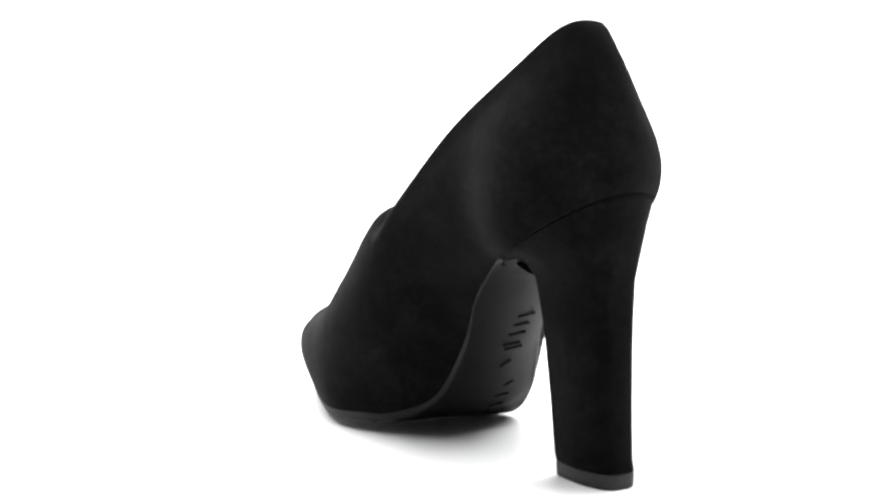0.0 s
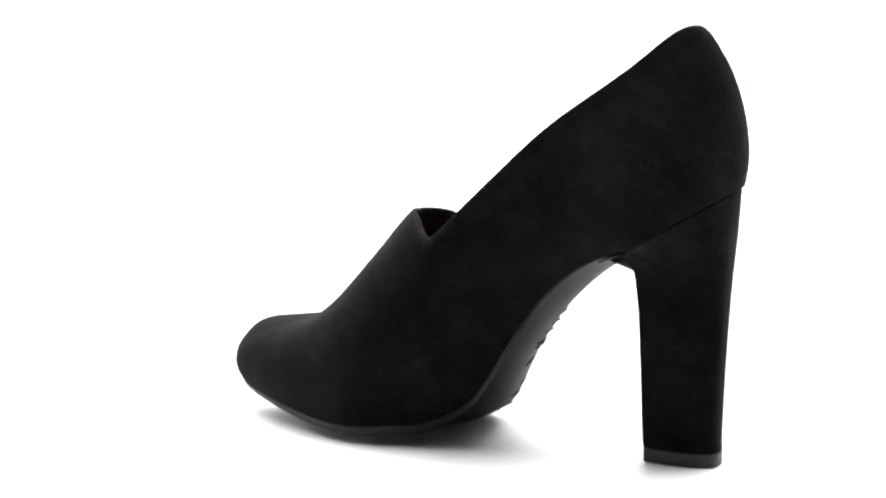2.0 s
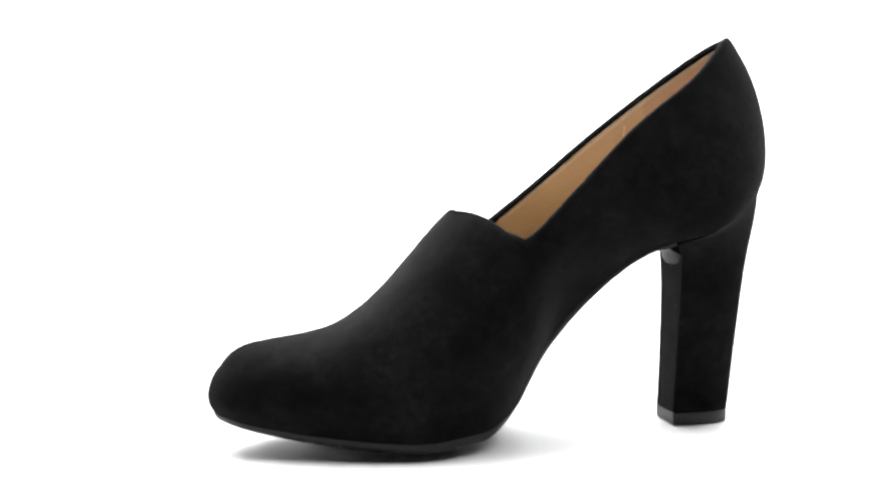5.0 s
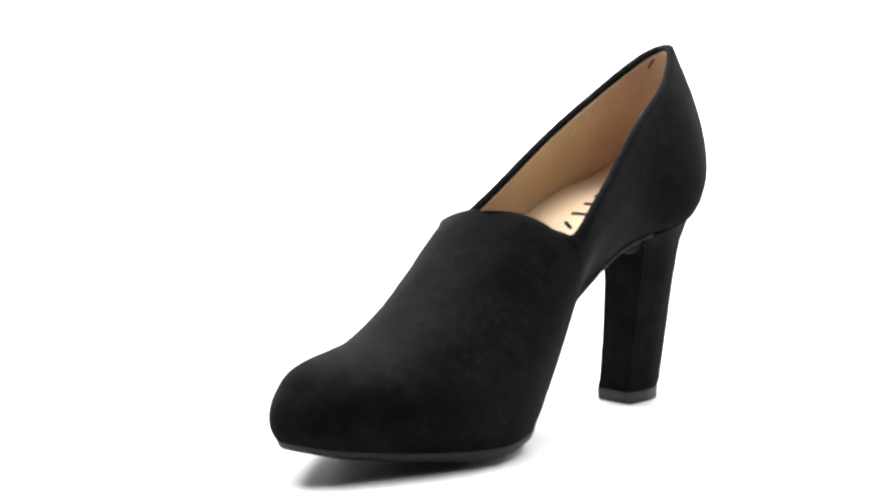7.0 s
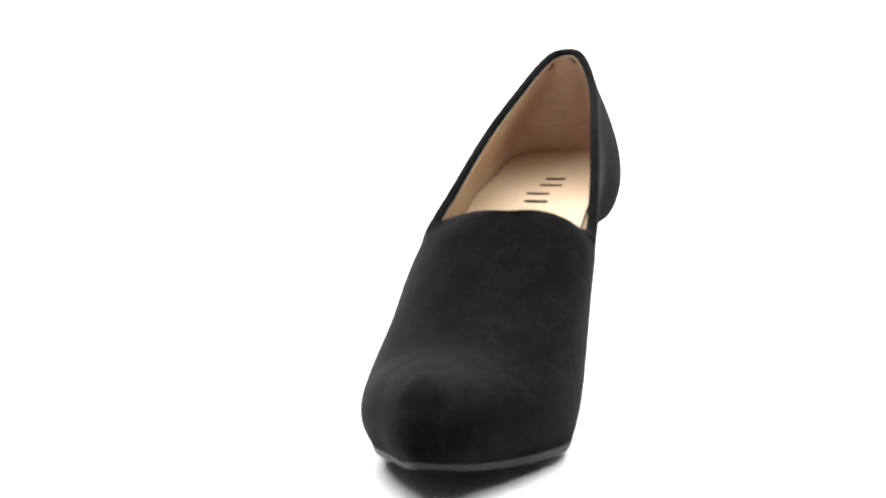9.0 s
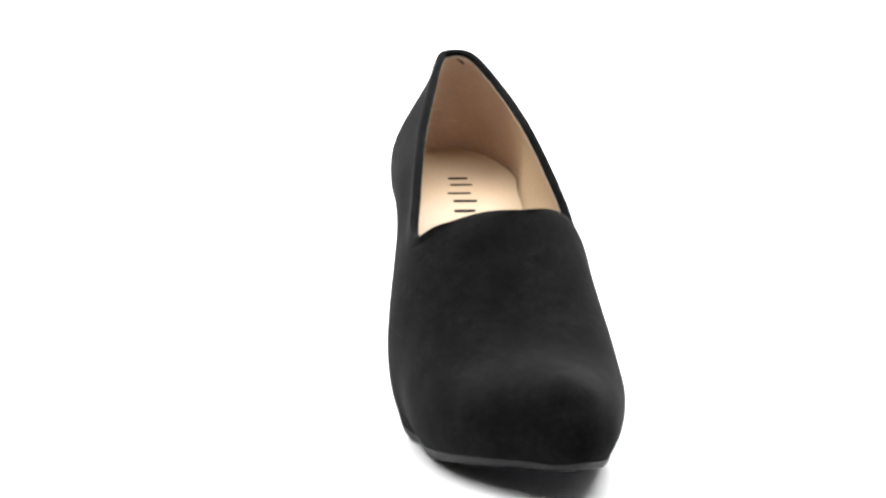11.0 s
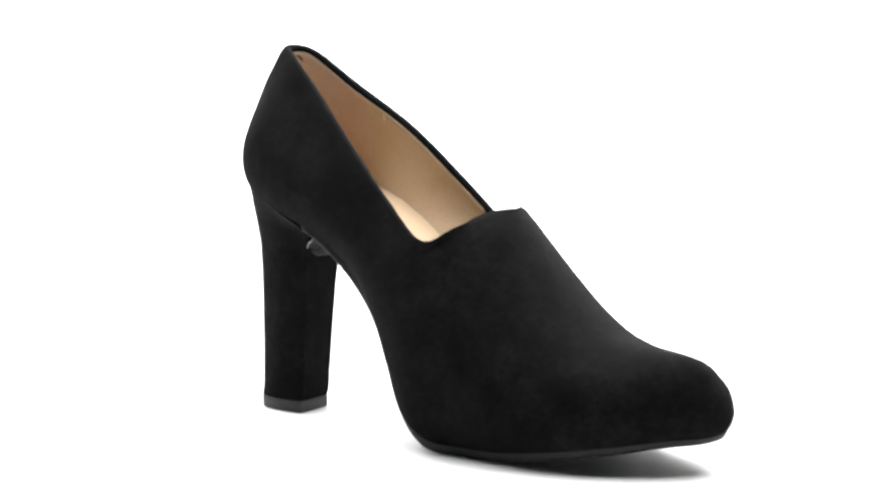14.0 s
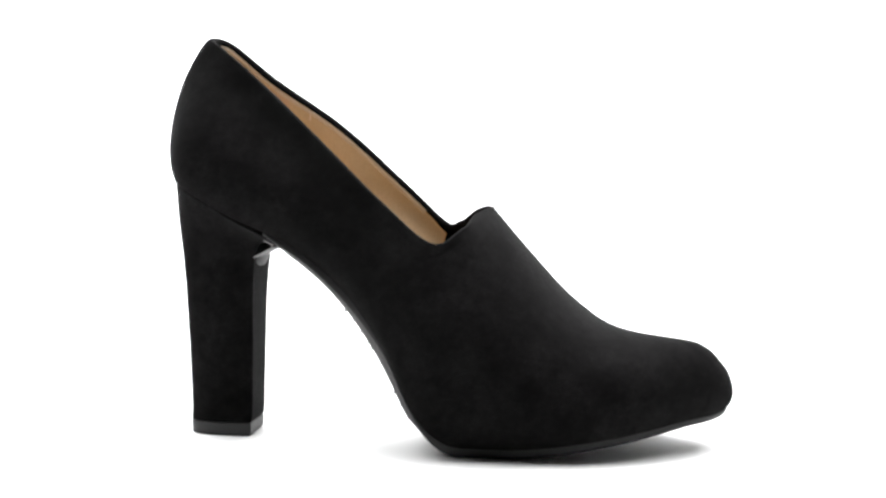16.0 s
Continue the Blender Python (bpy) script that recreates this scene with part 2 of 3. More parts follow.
def shell():
    """The outer wall of the upper as a grid (round the shoe, up), its foot line, its top line and the plan normals."""
    left = np.hstack([FOOT_L, FULL_L])
    right = np.hstack([FOOT_R, FULL_R])
    cut = slice(2 * N, -2 * N)
    full = around(left, right)
    slope = np.gradient(full[:, :3], axis=0)[cut]
    full = full[cut]
    foot, (o1, h1, o2, h2) = full[:, :3], full[:, 3:].T
    slope[:, 2] = 0
    slope /= np.linalg.norm(slope, axis=1)[:, None]
    out = np.stack([slope[:, 1], -slope[:, 0], 0 * slope[:, 0]], 1)
    if out[M, 0] > 0:
        out = -out
    ridge = spline(RIDGE, N)
    collar = spline(np.vstack([TOP_R[1:2], RIDGE[-1:], TOP_L, TOP_R[-2::-1], RIDGE[-1:], TOP_L[:1]]), N)[N:-N]
    half = 7 * N
    top = np.vstack([collar[half::-1], ridge[::-1][1:], ridge[1:], collar[-1:half - 1:-1][1:]])
    knot = abs(np.arange(len(full)) - M) / N
    bow = (np.sin(math.pi * np.clip(knot - 7, 0, 1)) ** 2)[:, None]
    top = top + bow * np.where((np.arange(len(full)) < M)[:, None], BOW[0], BOW[1])
    along = np.gradient(ridge, axis=0)
    along[:, 1] = 0
    along /= np.linalg.norm(along, axis=1)[:, None]
    along = np.vstack([np.repeat(along[-1:], half, 0), along[::-1], along[1:], np.repeat(along[-1:], half, 0)])
    w = np.clip(8 - knot, 0, 1)[:, None]
    along = along * w + (1 - w) * np.array([1.0, 0, 0])
    along /= np.linalg.norm(along, axis=1)[:, None]
    p1 = foot + out * o1[:, None]
    p1[:, 2] += h1
    p2 = top + along * (out[:, 0] * o2)[:, None] + np.array([0, 1.0, 0]) * (out[:, 1] * o2)[:, None]
    p2[:, 2] -= h2
    v = np.linspace(0, 1, 25)[None, :, None]
    grid = (1 - v) ** 3 * foot[:, None] + 3 * v * (1 - v) ** 2 * p1[:, None] + 3 * v * v * (1 - v) * p2[:, None] + v ** 3 * top[:, None]
    # ease the wall where vamp and quarter meet; foot line and top line stay as they are
    rise = np.clip((knot - 5.0) / 1.8, 0, 1) * np.clip((11.6 - knot) / 1.8, 0, 1)
    rise = (rise * rise * (3 - 2 * rise))[:, None, None]
    ease = (np.sin(math.pi * np.linspace(0, 1, 25)) ** 0.6)[None, :, None]
    ease[:, 0] = ease[:, -1] = 0
    for step in range(40):
        for gain in (0.5, -0.53):
            nearby = 0.5 * (np.roll(grid[:-1], 1, 0) + np.roll(grid[:-1], -1, 0)) - grid[:-1]
            grid[:-1] += gain * ease * nearby
        grid[-1] = grid[0]

    def eased(g):
        g = g.copy()
        for step in range(50):
            nearby = 0.5 * (np.roll(g[:-1], 1, 0) + np.roll(g[:-1], -1, 0)) - g[:-1]
            g[:-1] += 0.5 * ease * rise[:-1] * nearby
            g[-1] = g[0]
        for step in range(6):
            g[:, 1:-1] += 0.25 * rise * (g[:, 2:] + g[:, :-2] - 2 * g[:, 1:-1])
        return g

    soft = eased(grid)
    soft += eased(grid - soft)
    grid = soft
    # the inner side stays full under the corner of the tongue
    left = np.arange(len(knot)) < M
    rise = sum(p * np.exp(-((knot - c) / 0.8) ** 2) for p, c in zip(PUFF, (7.0, 8.0, 9.2))) * left
    v = np.linspace(0, 1, 25)
    full = np.clip((v - 0.15) / 0.45, 0, 1) * (1 - 0.45 * np.clip((v - 0.8) / 0.2, 0, 1))
    free = np.clip(knot - 7.0, 0, 1)[:, None]
    grid[:, :, 1] -= rise[:, None] * full[None] * (free + (1 - free) * np.clip((1 - v) / 0.4, 0, 1)[None])
    # no crease below the corners of the tongue
    for side in (range(M - 105, M - 45), range(M + 46, M + 106)):
        patch = grid[list(side)]
        flat = patch.reshape(-1, 3)
        s = (flat * flat).sum(1)
        apart = np.maximum(s[:, None] + s[None] - 2 * flat @ flat.T, 0)
        crowd = np.exp(-0.5 * apart / 0.0015 ** 2).sum(1)
        mix = np.exp(-0.5 * apart / 0.0050 ** 2) / crowd[None]
        mix /= mix.sum(1)[:, None]
        k = knot[list(side)]
        hold = np.clip((k - 4.8) / 1.4, 0, 1) * np.clip((10.2 - k) / 1.2, 0, 1)
        low = np.clip(v / 0.3, 0, 1) * np.where(v > 0.999, 0, np.clip((1 - v) / 0.12, 0, 1))
        brow = np.clip((7.4 - k) / 0.6, 0, 1)[:, None]
        keep = brow * np.clip((1 - v) / 0.45, 0, 1)[None] + (1 - brow)
        hold = (hold[:, None] * low[None] * keep).reshape(-1, 1)
        for step in range(2):
            once = flat + hold * (mix @ flat - flat)
            rest = flat - once
            flat = once + 0.85 * (rest + hold * (mix @ rest - rest))
        grid[list(side)] = flat.reshape(patch.shape)
    top = grid[:, -1].copy()
    return grid, foot, top, out, knot


GRID, FOOT, TOP, OUT, KNOT = shell()


def normals(grid):
    a, b = np.gradient(grid, axis=0), np.gradient(grid, axis=1)
    a[0] = a[-1] = grid[1] - grid[-2]
    n = np.cross(a, b)
    n /= np.linalg.norm(n, axis=2)[:, :, None] + 1e-12
    if n[M // 2, 8, 1] > 0:
        n = -n
    return n


NRM = normals(GRID)
BARE, BARE_TOP = GRID.copy(), TOP.copy()
OPEN = KNOT >= 7.0                      # the part of the loop that has a free top line
shoe = tagged(new("shoe"), "black suede high-heeled pump with tan lining on white floor", "shoe")


def edge_frame(i):
    """At the free top line: the outward normal, and the way over the edge, square to it."""
    e = TOP[(i + 1) % (2 * M)] - TOP[(i - 1) % (2 * M)]
    if i in (M - 7 * N, M + 7 * N):
        e = np.array([0.0, 1.0, 0.0])
    e = e / np.linalg.norm(e)
    k = KNOT[i]
    w = min(1.0, max(0.0, (k - 7.0) / 1.6))
    tongue = np.array([0.62, 0.0, 0.78])
    n1 = np.cross(e, tongue)
    n1 = n1 / np.linalg.norm(n1) * (1 if n1[2] > 0 else -1)
    n = (1 - w) * n1 + w * NRM[i, -3]
    n -= e * (n @ e)
    n /= np.linalg.norm(n)
    up = np.cross(n, e)
    if up @ np.array([0.5, 0, 1.0]) < 0:
        up = -up
    return n, up


def pad_top_line():
    """Pad the top line outwards along the quarters; the inside keeps its place."""
    for i in np.flatnonzero(OPEN):
        w = min(1.0, max(0.0, (KNOT[i] - 8.0) / 1.5))
        n, up = FRAMES[i]
        for col, share in ((-1, 1.0), (-2, 0.9), (-3, 0.65), (-4, 0.35), (-5, 0.12)):
            GRID[i, col] += n * 0.0010 * w * share
        TOP[i] = GRID[i, -1]


FRAMES = [edge_frame(i if i else 2 * M) if OPEN[i] else None for i in range(2 * M + 1)]
pad_top_line()


def ease_toe(bm):
    """Round off the crown of the toe without letting it shrink."""
    bm.verts.index_update()
    first = np.array([v.co for v in bm.verts])
    near = [(v.index, [e.other_vert(v).index for e in v.link_edges]) for v in bm.verts if v.co.x < -0.026 and v.co.z > 0.0155]
    idx = np.array([i for i, _ in near])
    wide = max(len(n) for _, n in near)
    links = np.array([(n * wide)[:wide] if wide % len(n) == 0 else n + [i] * (wide - len(n)) for i, n in near])
    share = (np.clip((-0.026 - first[idx, 0]) / 0.012, 0, 1) * np.clip((first[idx, 2] - 0.0155) / 0.008, 0, 1))[:, None]

    def soft(p, turns=30):
        p = p.copy()
        for _ in range(turns):
            p[idx] += 0.5 * share * (p[links].mean(1) - p[idx])
        return p

    p = soft(first)
    for _ in range(2):
        p = p + soft(first - p)
    # round the point where the ridge begins, by distance rather than along the edges
    far = np.linalg.norm(p - p[np.argmin(np.linalg.norm(first - RIDGE[0], axis=1))], axis=1)
    near = np.flatnonzero((far < 0.046) & (p[:, 2] > 0.012))
    apart = np.linalg.norm(p[near][:, None] - p[near][None], axis=2)
    crowd = np.exp(-0.5 * (apart / 0.0015) ** 2).sum(1)
    mix = np.exp(-0.5 * (apart / 0.0080) ** 2) / crowd[None]
    mix /= mix.sum(1)[:, None]
    hold = np.clip((0.037 - far[near]) / 0.018, 0, 1)[:, None] * np.clip((p[near, 2] - 0.0145) / 0.010, 0, 1)[:, None]
    base = p[near]
    once = base + hold * (mix @ base - base)
    rest = base - once
    p[near] = once + 0.6 * (rest + hold * (mix @ rest - rest))
    for v, q in zip(bm.verts, p):
        v.co = q


def upper():
    bm = bmesh.new()
    sheet(bm, GRID)
    weld(bm)
    ease_toe(bm)
    part("upper", bm, SUEDE, shoe, "black suede upper", 50)
    bm = bmesh.new()
    # rolled top line: over the edge and down inside
    for run in (np.arange(0, 7 * N + 1), np.arange(M + 7 * N, 2 * M + 1)):
        rows = []
        across = np.array([FRAMES[i][0] for i in run])
        over = np.array([FRAMES[i][1] for i in run])
        for _ in range(12):
            across[1:-1] = 0.25 * (across[2:] + across[:-2]) + 0.5 * across[1:-1]
            over[1:-1] = 0.25 * (over[2:] + over[:-2]) + 0.5 * over[1:-1]
        for i, n, up in zip(run, across, over):
            t = TOP[i]
            n, up = n / np.linalg.norm(n), up / np.linalg.norm(up)
            c = min(1.0, max(0.0, (KNOT[i] - 8.0) / 1.5))
            f, half = 0.6 + 0.4 * c, 0.0010 + 0.0009 * c
            arc = [t + up * 0.0010 * f * math.sin(a) - n * half * (1 - math.cos(a)) for a in np.linspace(0, math.pi, 7)]
            arc += [t - n * (2 * half - q) - up * d for q, d in ((0.0, 0.0005), (0.0002, 0.0010), (0.0006, 0.0015), (0.0010, 0.0018))]
            rows.append(arc)
        sheet(bm, rows)
    weld(bm)
    part("top_line", bm, SUEDE, shoe, "rolled black suede top line", 60)


def turned_edge():
    """The foot of the upper, turned in under the heel seat."""
    bm = bmesh.new()
    k0 = int(10.6 * N)
    rows = []
    for i in list(range(M + k0, 2 * M + 1)) + list(range(1, M - k0 + 1)):
        f, o = FOOT[i], OUT[i]
        rows.append([f - o * 0.0003 + np.array([0, 0, 0.0004]), f - o * 0.0016 - np.array([0, 0, 0.0003]), f - o * 0.006 + np.array([0, 0, 0.0004]), f - o * 0.011 + np.array([0, 0, 0.0009])])
    sheet(bm, rows)
    part("turned_edge", bm, SUEDE, shoe, "black suede folded in above the heel", 60)


def lining():
    """Leather inside: brown round the heel, tan along the sides and under the vamp."""
    back, front = int(11.5 * N), int(8.9 * N)
    runs = [("heel_lining", COUNTER, [M + i for i in range(back, 14 * N + 1)] + [M - i for i in range(14 * N - 1, back - 1, -1)], 0.0020, "brown leather heel lining")]
    for sign in (-1, 1):
        runs.append(("side_lining", LINING, [M + sign * i for i in range(front, back + 4)], 0.0021, "tan leather side lining"))
    for name, mat, idx, gap, text in runs:
        bm = bmesh.new()
        g = BARE[idx] - NRM[idx] * gap
        for n, i in enumerate(idx):
            out_, up_ = FRAMES[i]
            low = 0.0006 + 0.0025 * min(1.0, max(0.0, (9.6 - KNOT[i]) / 0.8))
            g[n, -1] = BARE_TOP[i] - out_ * (gap + 0.0002) - up_ * low
        g[:, -2] = 0.5 * (g[:, -1] + g[:, -3])
        sheet(bm, g[:, 2:])
        part(name, bm, mat, shoe, text, 60)


def lining_edge():
    """Pale strip just under the rolled top line, grazing light put into its colour."""
    bm = bmesh.new()
    rows = []
    for j in list(range(M + int(9.5 * N), 2 * M + 1)) + list(range(1, M - int(9.5 * N) + 1)):
        n, up = FRAMES[j]
        t = BARE_TOP[j]
        rows.append([t - n * q - up * d for q, d in ((0.0023, 0.0009), (0.0030, 0.0008), (0.0032, 0.0013), (0.0028, 0.0024), (0.0019, 0.0030))])
    sheet(bm, rows)
    part("lining_edge", bm, CREAM, shoe, "pale strip with painted grazing light along the lining", 60)


def stitches():
    """Loose pale stitches low on the heel lining and at the side seams, and two dark tucks at its top."""
    for k, side, v, length, turn, mat, wide in ((13.75, -1, 9.5, 0.0075, 4, THREAD, 0.0004), (13.6, 1, 9.0, 0.0085, -6, THREAD, 0.0004), (13.9, 1, 11.5, 0.004, 3, THREAD, 0.0004),
                                                (11.5, 1, 20.0, 0.0045, 80, THREAD, 0.0005), (11.5, -1, 20.5, 0.0035, 80, THREAD, 0.0005),
                                                (13.4, 1, 21.6, 0.0046, 40, TUCK, 0.0010), (13.4, -1, 21.6, 0.0046, -40, TUCK, 0.0010)):
        i = int(round(M + side * k * N))
        q = int(v)
        c = BARE[i, q] * (1 - v + q) + BARE[i, q + 1] * (v - q) - NRM[i, q] * 0.0022
        bar(c, BARE[i, q + 1] - BARE[i, q - 1], BARE[i + 1, q] - BARE[i - 1, q], length, turn, 0.00025, mat, shoe, wide, "stitch" if mat is THREAD else "tuck", -NRM[i, q])


def seat_height(k):
    """Height of the insole over the foot line."""
    return np.interp(k, *SEAT)


def insole_rows():
    rows = []
    for i in range(7 * N, 14 * N + 1):
        k = i / N
        z = 0.5 * (FOOT[M - i, 2] + FOOT[M + i, 2]) + seat_height(k)
        ends = []
        for j in (M - i, M + i):
            col = GRID[j] - NRM[j] * 0.0032
            ends.append(np.array([np.interp(z, col[:12, 2], col[:12, c]) for c in range(3)]))
        a, b = ends
        row = []
        for s in np.linspace(0, 1, 11):
            p = a * (1 - s) + b * s
            p[2] -= 0.0016 * math.sin(math.pi * s)
            row.append(p)
        rows.append(row)
    return np.array(rows)


INSOLE = insole_rows()


def insole():
    bm = bmesh.new()
    sheet(bm, INSOLE)
    ob = part("insole", bm, SOCK, shoe, "pale tan leather insole with dark stamped marks", 60)
    mids = INSOLE[:, 5]
    for x, y, length, across in MARKS_IN:
        j = int(np.argmin(abs(mids[:, 0] - x)))
        share = (y - INSOLE[j, 0, 1]) / (INSOLE[j, 10, 1] - INSOLE[j, 0, 1])
        c = np.array([np.interp(share * 10, range(11), INSOLE[j, :, q]) for q in range(3)])
        t = INSOLE[min(j + 3, len(INSOLE) - 1), 5] - INSOLE[j - 3, 5]
        bar(c, t, INSOLE[j, 10] - INSOLE[j, 0], length, across, 0.00035, MARK, ob, 0.0018)


def bar(centre, along, cross, length, turn, lift, mat, parent, width=0.0011, name="mark", facing=(0, 0, 1)):
    """A thin rounded bar lying on a surface: turned by that many degrees from across towards along."""
    a, c = Vector(along).normalized(), Vector(cross).normalized()
    up = a.cross(c).normalized()
    if up.dot(Vector(facing)) < 0:
        up = -up
    if lift < 0:
        up = -up
    d = c * math.cos(radians(turn)) + a * math.sin(radians(turn))
    e = up.cross(d)
    bm = bmesh.new()
    ring = [(s * (length / 2 - width / 2) + s * width / 2 * math.cos(q), width / 2 * math.sin(q)) for s, q0 in ((1, -math.pi / 2), (-1, -math.pi / 2)) for q in np.linspace(q0, q0 + math.pi, 6)]
    ring = ring[:6] + [(x, -y) for x, y in ring[6:]]
    low = [bm.verts.new(Vector(centre) + d * x + e * y - up * 0.0004) for x, y in ring]
    high = [bm.verts.new(Vector(centre) + d * x * 0.97 + e * y * 0.85 + up * abs(lift)) for x, y in ring]
    bm.faces.new(high)
    for i in range(len(ring)):
        bm.faces.new((low[i - 1], low[i], high[i], high[i - 1]))
    return part(name, bm, mat, parent, "", 30)


SOLE_END = 11.6                         # the knot at which the sole meets the heel


def sole_ring():
    thick = spline(np.array(THICK)[:, None], N)[:, 0]
    low = FOOT - OUT * (0.0012 - 0.0016 * np.clip((KNOT - 8.5) / 1.5, 0, 1))[:, None]
    low[:, 2] -= np.concatenate([thick[::-1], thick[1:]])
    low[:M, 2] += 0.0003 * np.clip((KNOT[:M] - 7.5) / 1.0, 0, 1) * np.clip(11.8 - KNOT[:M], 0, 1)
    low -= OUT * (0.020 * np.clip(KNOT - 11.3, 0, 1))[:, None]
    return low


LOW = sole_ring()


def outsole():
    last, edge_last = int(round((SOLE_END + 0.4) * N)), int(round((SOLE_END - 0.2) * N))
    bm = bmesh.new()
    rows = []
    mid = 0.5 * (LOW[M::-1] + LOW[M:])
    way = np.gradient(mid, axis=0)
    down = np.stack([way[:, 2], 0 * way[:, 0], -way[:, 0]], 1)
    down /= np.linalg.norm(down, axis=1)[:, None]
    for i in range(0, last + 1):
        a, b = LOW[M - i], LOW[M + i]
        bulge = 0.0002 + np.interp(i / N, *HUMP)
        rows.append([a * (1 - s) + b * s + down[i] * bulge * 4 * s * (1 - s) for s in np.linspace(0, 1, 13)])
    sheet(bm, rows)
    bmesh.ops.solidify(bm, geom=bm.faces[:], thickness=-0.0007)
    ob = part("outsole", bm, SOLE, shoe, "smooth black rubber outsole with embossed marks", 50)
    bm = bmesh.new()
    edge = []
    for i in range(M - edge_last, M + edge_last + 1):
        f, l, o = FOOT[i], LOW[i], OUT[i]
        c = min(1.0, max(0.0, (KNOT[i] - 8.5) / 1.5))
        f = f - o * (0.0002 * c + 0.013 * max(0.0, KNOT[i] - 11.3))
        edge.append([f - o * 0.002 + np.array([0, 0, 0.0006]), f + o * 0.0003 + np.array([0, 0, 0.0001]), f * 0.6 + l * 0.4 + o * 0.0004, f * 0.25 + l * 0.75 + o * 0.0003, l, l - o * 0.002])
    sheet(bm, edge)
    part("sole_edge", bm, EDGE, shoe, "thin black sole edge", 50)
    base = np.array(rows[:last + 1])
    for x, y, length, turn in MARKS_OUT:
        j = int(np.argmin(abs(base[:, 6, 0] - x)))
        share = (y - base[j, 0, 1]) / (base[j, 12, 1] - base[j, 0, 1])
        c = np.array([np.interp(share * 12, range(13), base[j, :, q]) for q in range(3)])
        q = min(11, max(1, int(share * 12)))
        bar(c, base[min(j + 2, last), q] - base[j - 2, q], base[j, q + 1] - base[j, q - 1], length, turn, -0.0005, MARK, ob, 0.00065)


def tube(line, radius, mat, parent, name, label=""):
    bm = bmesh.new()
    line = np.array(line)
    way = np.gradient(line, axis=0)
    rows = []
    for p, d in zip(line, way):
        d = Vector(d).normalized()
        a = d.orthogonal().normalized() if abs(d.x) > 0.95 else d.cross(Vector((1, 0, 0))).normalized()
        b = d.cross(a)
        rows.append([Vector(p) + (a * math.cos(g) + b * math.sin(g)) * radius for g in np.linspace(0, 2 * math.pi, 7)])
    sheet(bm, rows)
    weld(bm)
    return part(name, bm, mat, parent, label, 70)


def heel_ring(t, xf, xb, yc, wf, wm):
    s = np.linspace(0, math.pi, 33)
    y = -np.cos(s)
    y = np.sign(y) * abs(y) ** 0.62 * wm
    x = xf + (xb - xf) * np.sin(s) ** 0.75
    taper = np.clip((x - xf) / ((xb - xf) * 0.5), 0, 1)
    y = y * (wf / wm * (1 - taper) + taper)
    z = HEEL_TOP[0] + (HEEL_TOP[1] - HEEL_TOP[0]) * (x - HEEL[-1][1]) / (HEEL[-1][2] - HEEL[-1][1])
    ring = np.stack([x, yc + y, z * t], 1)
    front = [ring[-1] * (1 - q) + ring[0] * q for q in (0.25, 0.5, 0.75)]
    return np.vstack([ring, front])


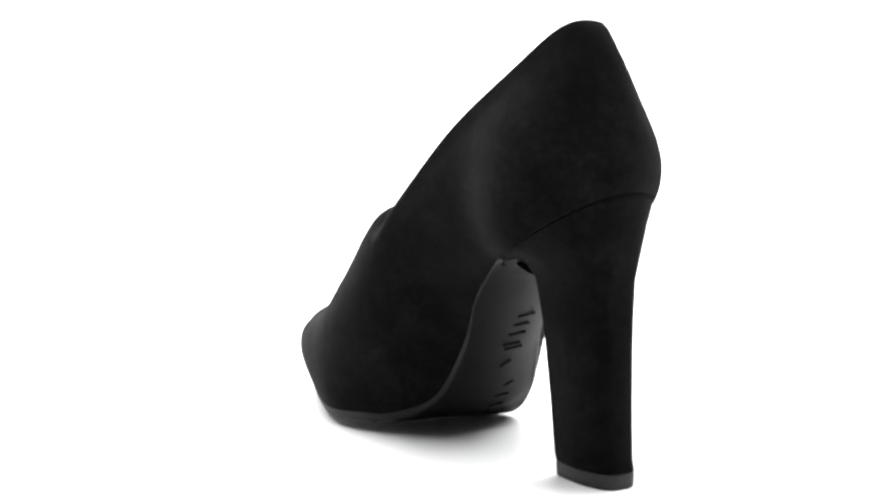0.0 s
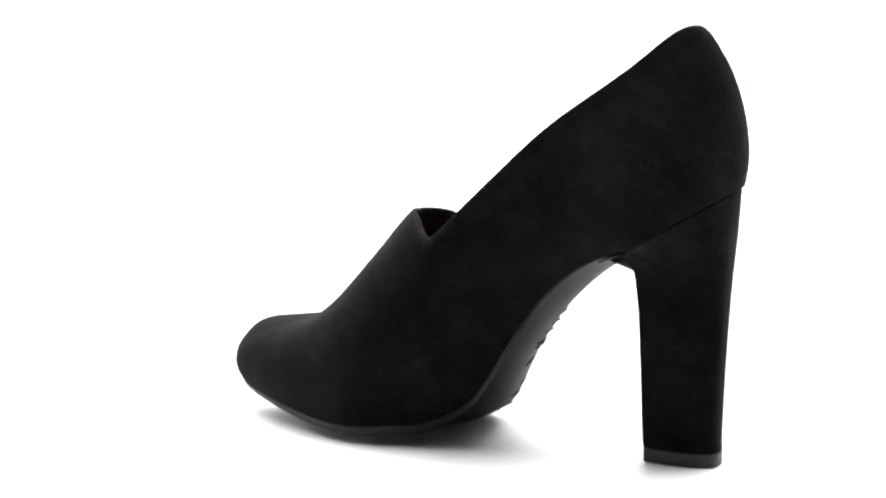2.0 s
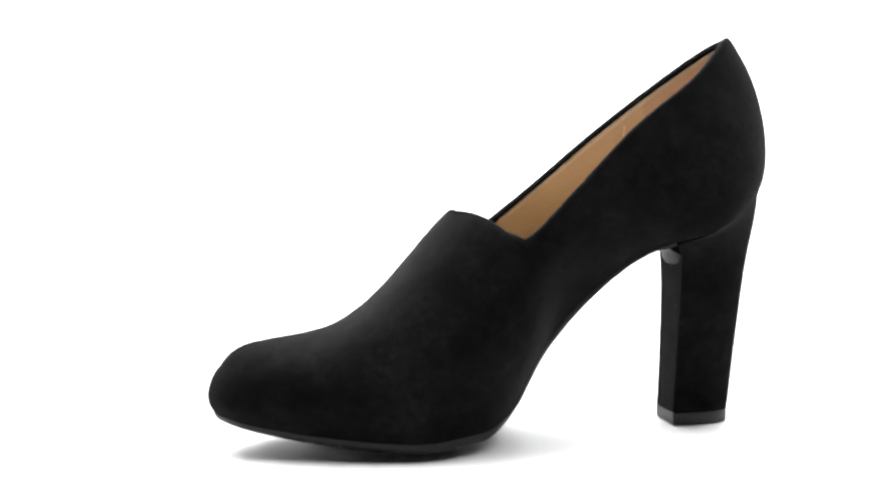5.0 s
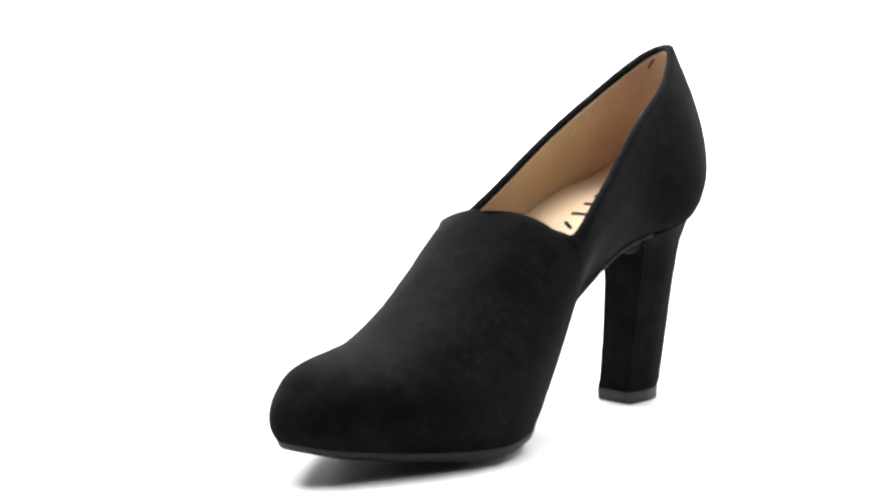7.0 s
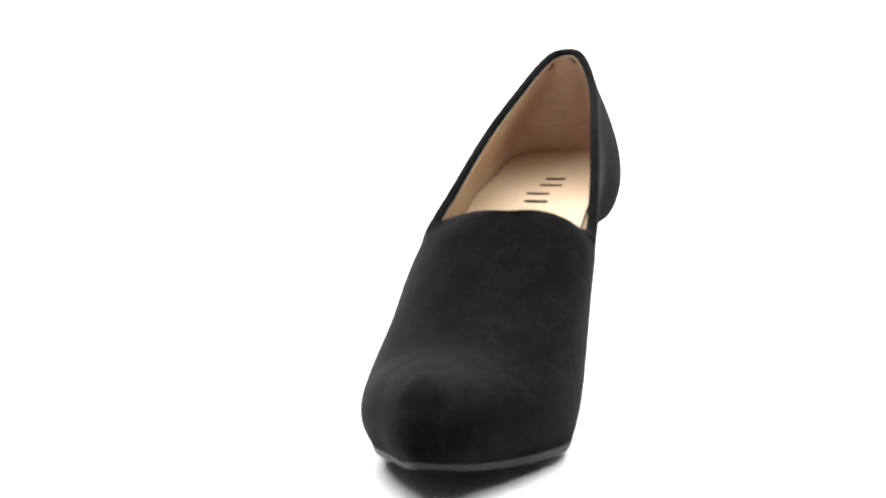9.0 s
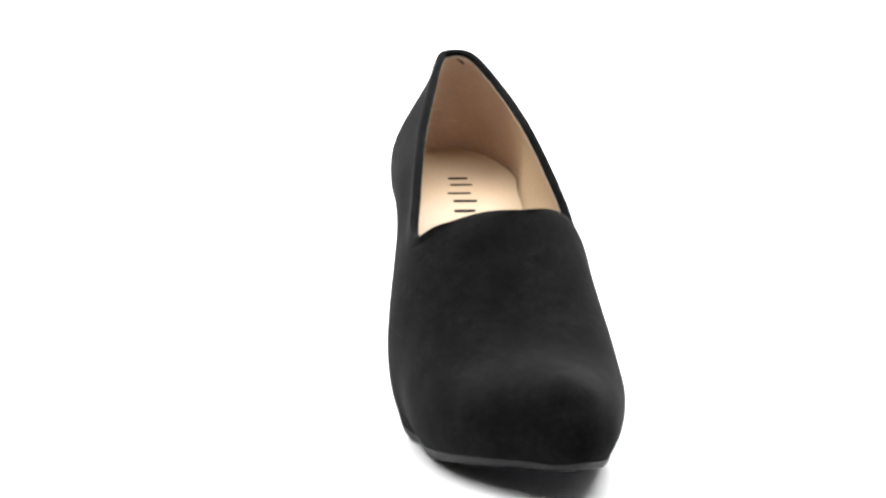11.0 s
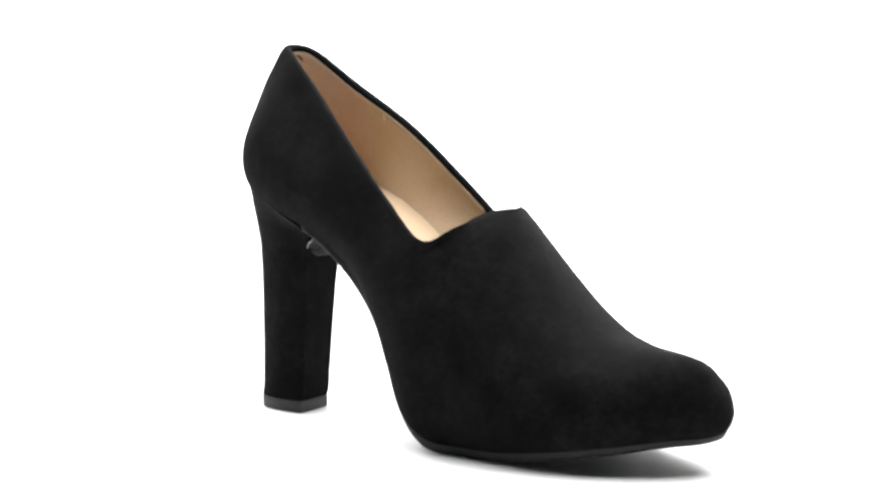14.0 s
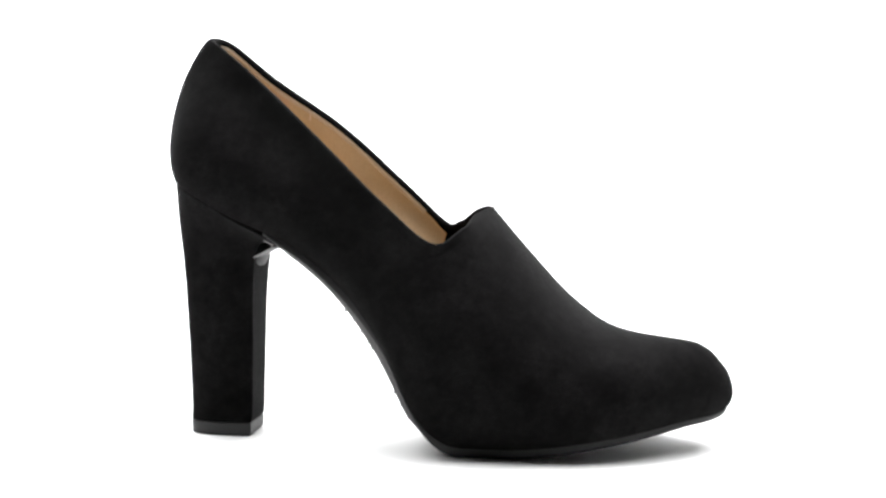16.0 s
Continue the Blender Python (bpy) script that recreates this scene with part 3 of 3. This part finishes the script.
def heel():
    levels = spline(HEEL, 6)
    tip_z = 0.0052
    low = heel_ring(*levels[0])
    # the seat: the foot line of the upper round the back, a little inside it
    k0 = int((SOLE_END - 0.4) * N)
    line = np.array([FOOT[M - i] - OUT[M - i] * 0.0006 for i in range(k0, 14 * N)] + [FOOT[M + i] - OUT[M + i] * 0.0006 for i in range(14 * N, k0 - 1, -1)])
    reach = np.array(list(range(k0, 14 * N)) + list(range(14 * N, k0 - 1, -1))) / N
    line[:, 2] -= 0.002 * np.clip((12.2 - reach) / 0.9, 0, 1)
    d = np.concatenate([[0], np.cumsum(np.linalg.norm(np.diff(line, axis=0), axis=1))])
    ref = heel_ring(*levels[-1])[:33]
    e = np.concatenate([[0], np.cumsum(np.linalg.norm(np.diff(ref, axis=0), axis=1))])
    seat = np.stack([np.interp(e / e[-1] * d[-1], d, line[:, c]) for c in range(3)], 1)
    seat = np.vstack([seat] + [[seat[-1] * (1 - q) + seat[0] * q] for q in (0.25, 0.5, 0.75)])
    rings = [r for r in (heel_ring(*l) for l in levels if l[0] <= 0.8) if r[:, 2].min() > tip_z + 0.0006]
    under = heel_ring(*levels[-1])
    neck = rings[-1]
    tucked = seat.copy()
    c = seat.mean(0)
    tucked[:, :2] = c[:2] + (seat[:, :2] - c[:2]) * 0.965
    for q in (0.3, 0.6, 0.85, 0.95, 1.0):
        aim = under * (1 - q) + (tucked if q == 1.0 else seat) * q
        w = (q ** (0.8 - 0.35 * np.concatenate([np.sin(np.linspace(0, math.pi, 33)), np.zeros(3)])))[:, None]
        rings.append(neck * (1 - w) + aim * w)
    roof = tucked.copy()
    roof[:, 2] += 0.003
    c = roof.mean(0)
    roof[:, :2] = c[:2] + (roof[:, :2] - c[:2]) * 0.9
    start = low.copy()
    start[:, 2] = tip_z + 0.0006
    first = start.copy()
    c = first.mean(0)
    first[:, :2] = c[:2] + (first[:, :2] - c[:2]) * 0.985
    first[:, 2] -= 0.0004
    bm = bmesh.new()
    rows = sheet(bm, [np.vstack([r, r[:1]]) for r in [first, start] + rings + [roof]])
    bm.faces.new(rows[-1][:-1])
    weld(bm)
    part("heel", bm, SUEDE, shoe, "tall slim suede-covered block heel", 35)
    bm = bmesh.new()
    tip = []
    for z, s in ((0.0, 0.95), (0.0004, 0.985), (tip_z - 0.0004, 1.0), (tip_z, 0.99)):
        r = low.copy()
        c = r.mean(0)
        r[:, :2] = c[:2] + (r[:, :2] - c[:2]) * s
        r[:, 2] = z
        tip.append(np.vstack([r, r[:1]]))
    rows = sheet(bm, tip)
    bm.faces.new(rows[0][:-1])
    bm.faces.new(rows[-1][:-1])
    weld(bm)
    part("heel_tip", bm, TIP, shoe, "dark grey rubber heel tip", 35)
    # the rounded end of the sole, lapped down over the breast of the heel
    front = np.array([r[34] for r in rings])
    sides = np.array([(r[0, 1], r[32, 1]) for r in rings])
    order = np.argsort(front[:, 2])
    bm = bmesh.new()
    face = []
    for q in np.linspace(0, 1, 15):
        z = 0.0792 - 0.0128 * math.sin(q * math.pi / 2)
        w = 0.0165 * math.cos(q * math.pi / 2) ** 0.8 + 0.0003
        x = np.interp(z, front[order, 2], front[order, 0]) - 0.0009
        lo, hi = (np.interp(z, front[order, 2], sides[order, c]) for c in (0, 1))
        y, w = 0.5 * (lo + hi), min(w, 0.47 * abs(hi - lo))
        face.append([(x + 0.0016 * abs(u) ** 3, y + w * u, z) for u in np.linspace(-1, 1, 13)])
    sheet(bm, face)
    bmesh.ops.solidify(bm, geom=bm.faces[:], thickness=0.0010)
    tab = part("sole_tab", bm, TAB, shoe, "rounded glossy sole end on the heel breast", 40)
    # thin pale tube as a painted highlight along the edge of the tab
    line = [np.array(r[0]) for r in face[10:]] + [np.array(r[-1]) for r in face[::-1]]
    tube(line, 0.00028, RIM, tab, "rim")


upper()
turned_edge()
lining()
lining_edge()
stitches()
insole()
outsole()
heel()


def motions():
    rows = []
    for step in range(0, 33):
        t = step * 0.5
        rows.append((t, pose(np.polyval(DRIFT_X, t), np.polyval(DRIFT_Y, t), 0.0, 0, 0, np.polyval(TURN, t))))
    walk(shoe, rows)


motions()
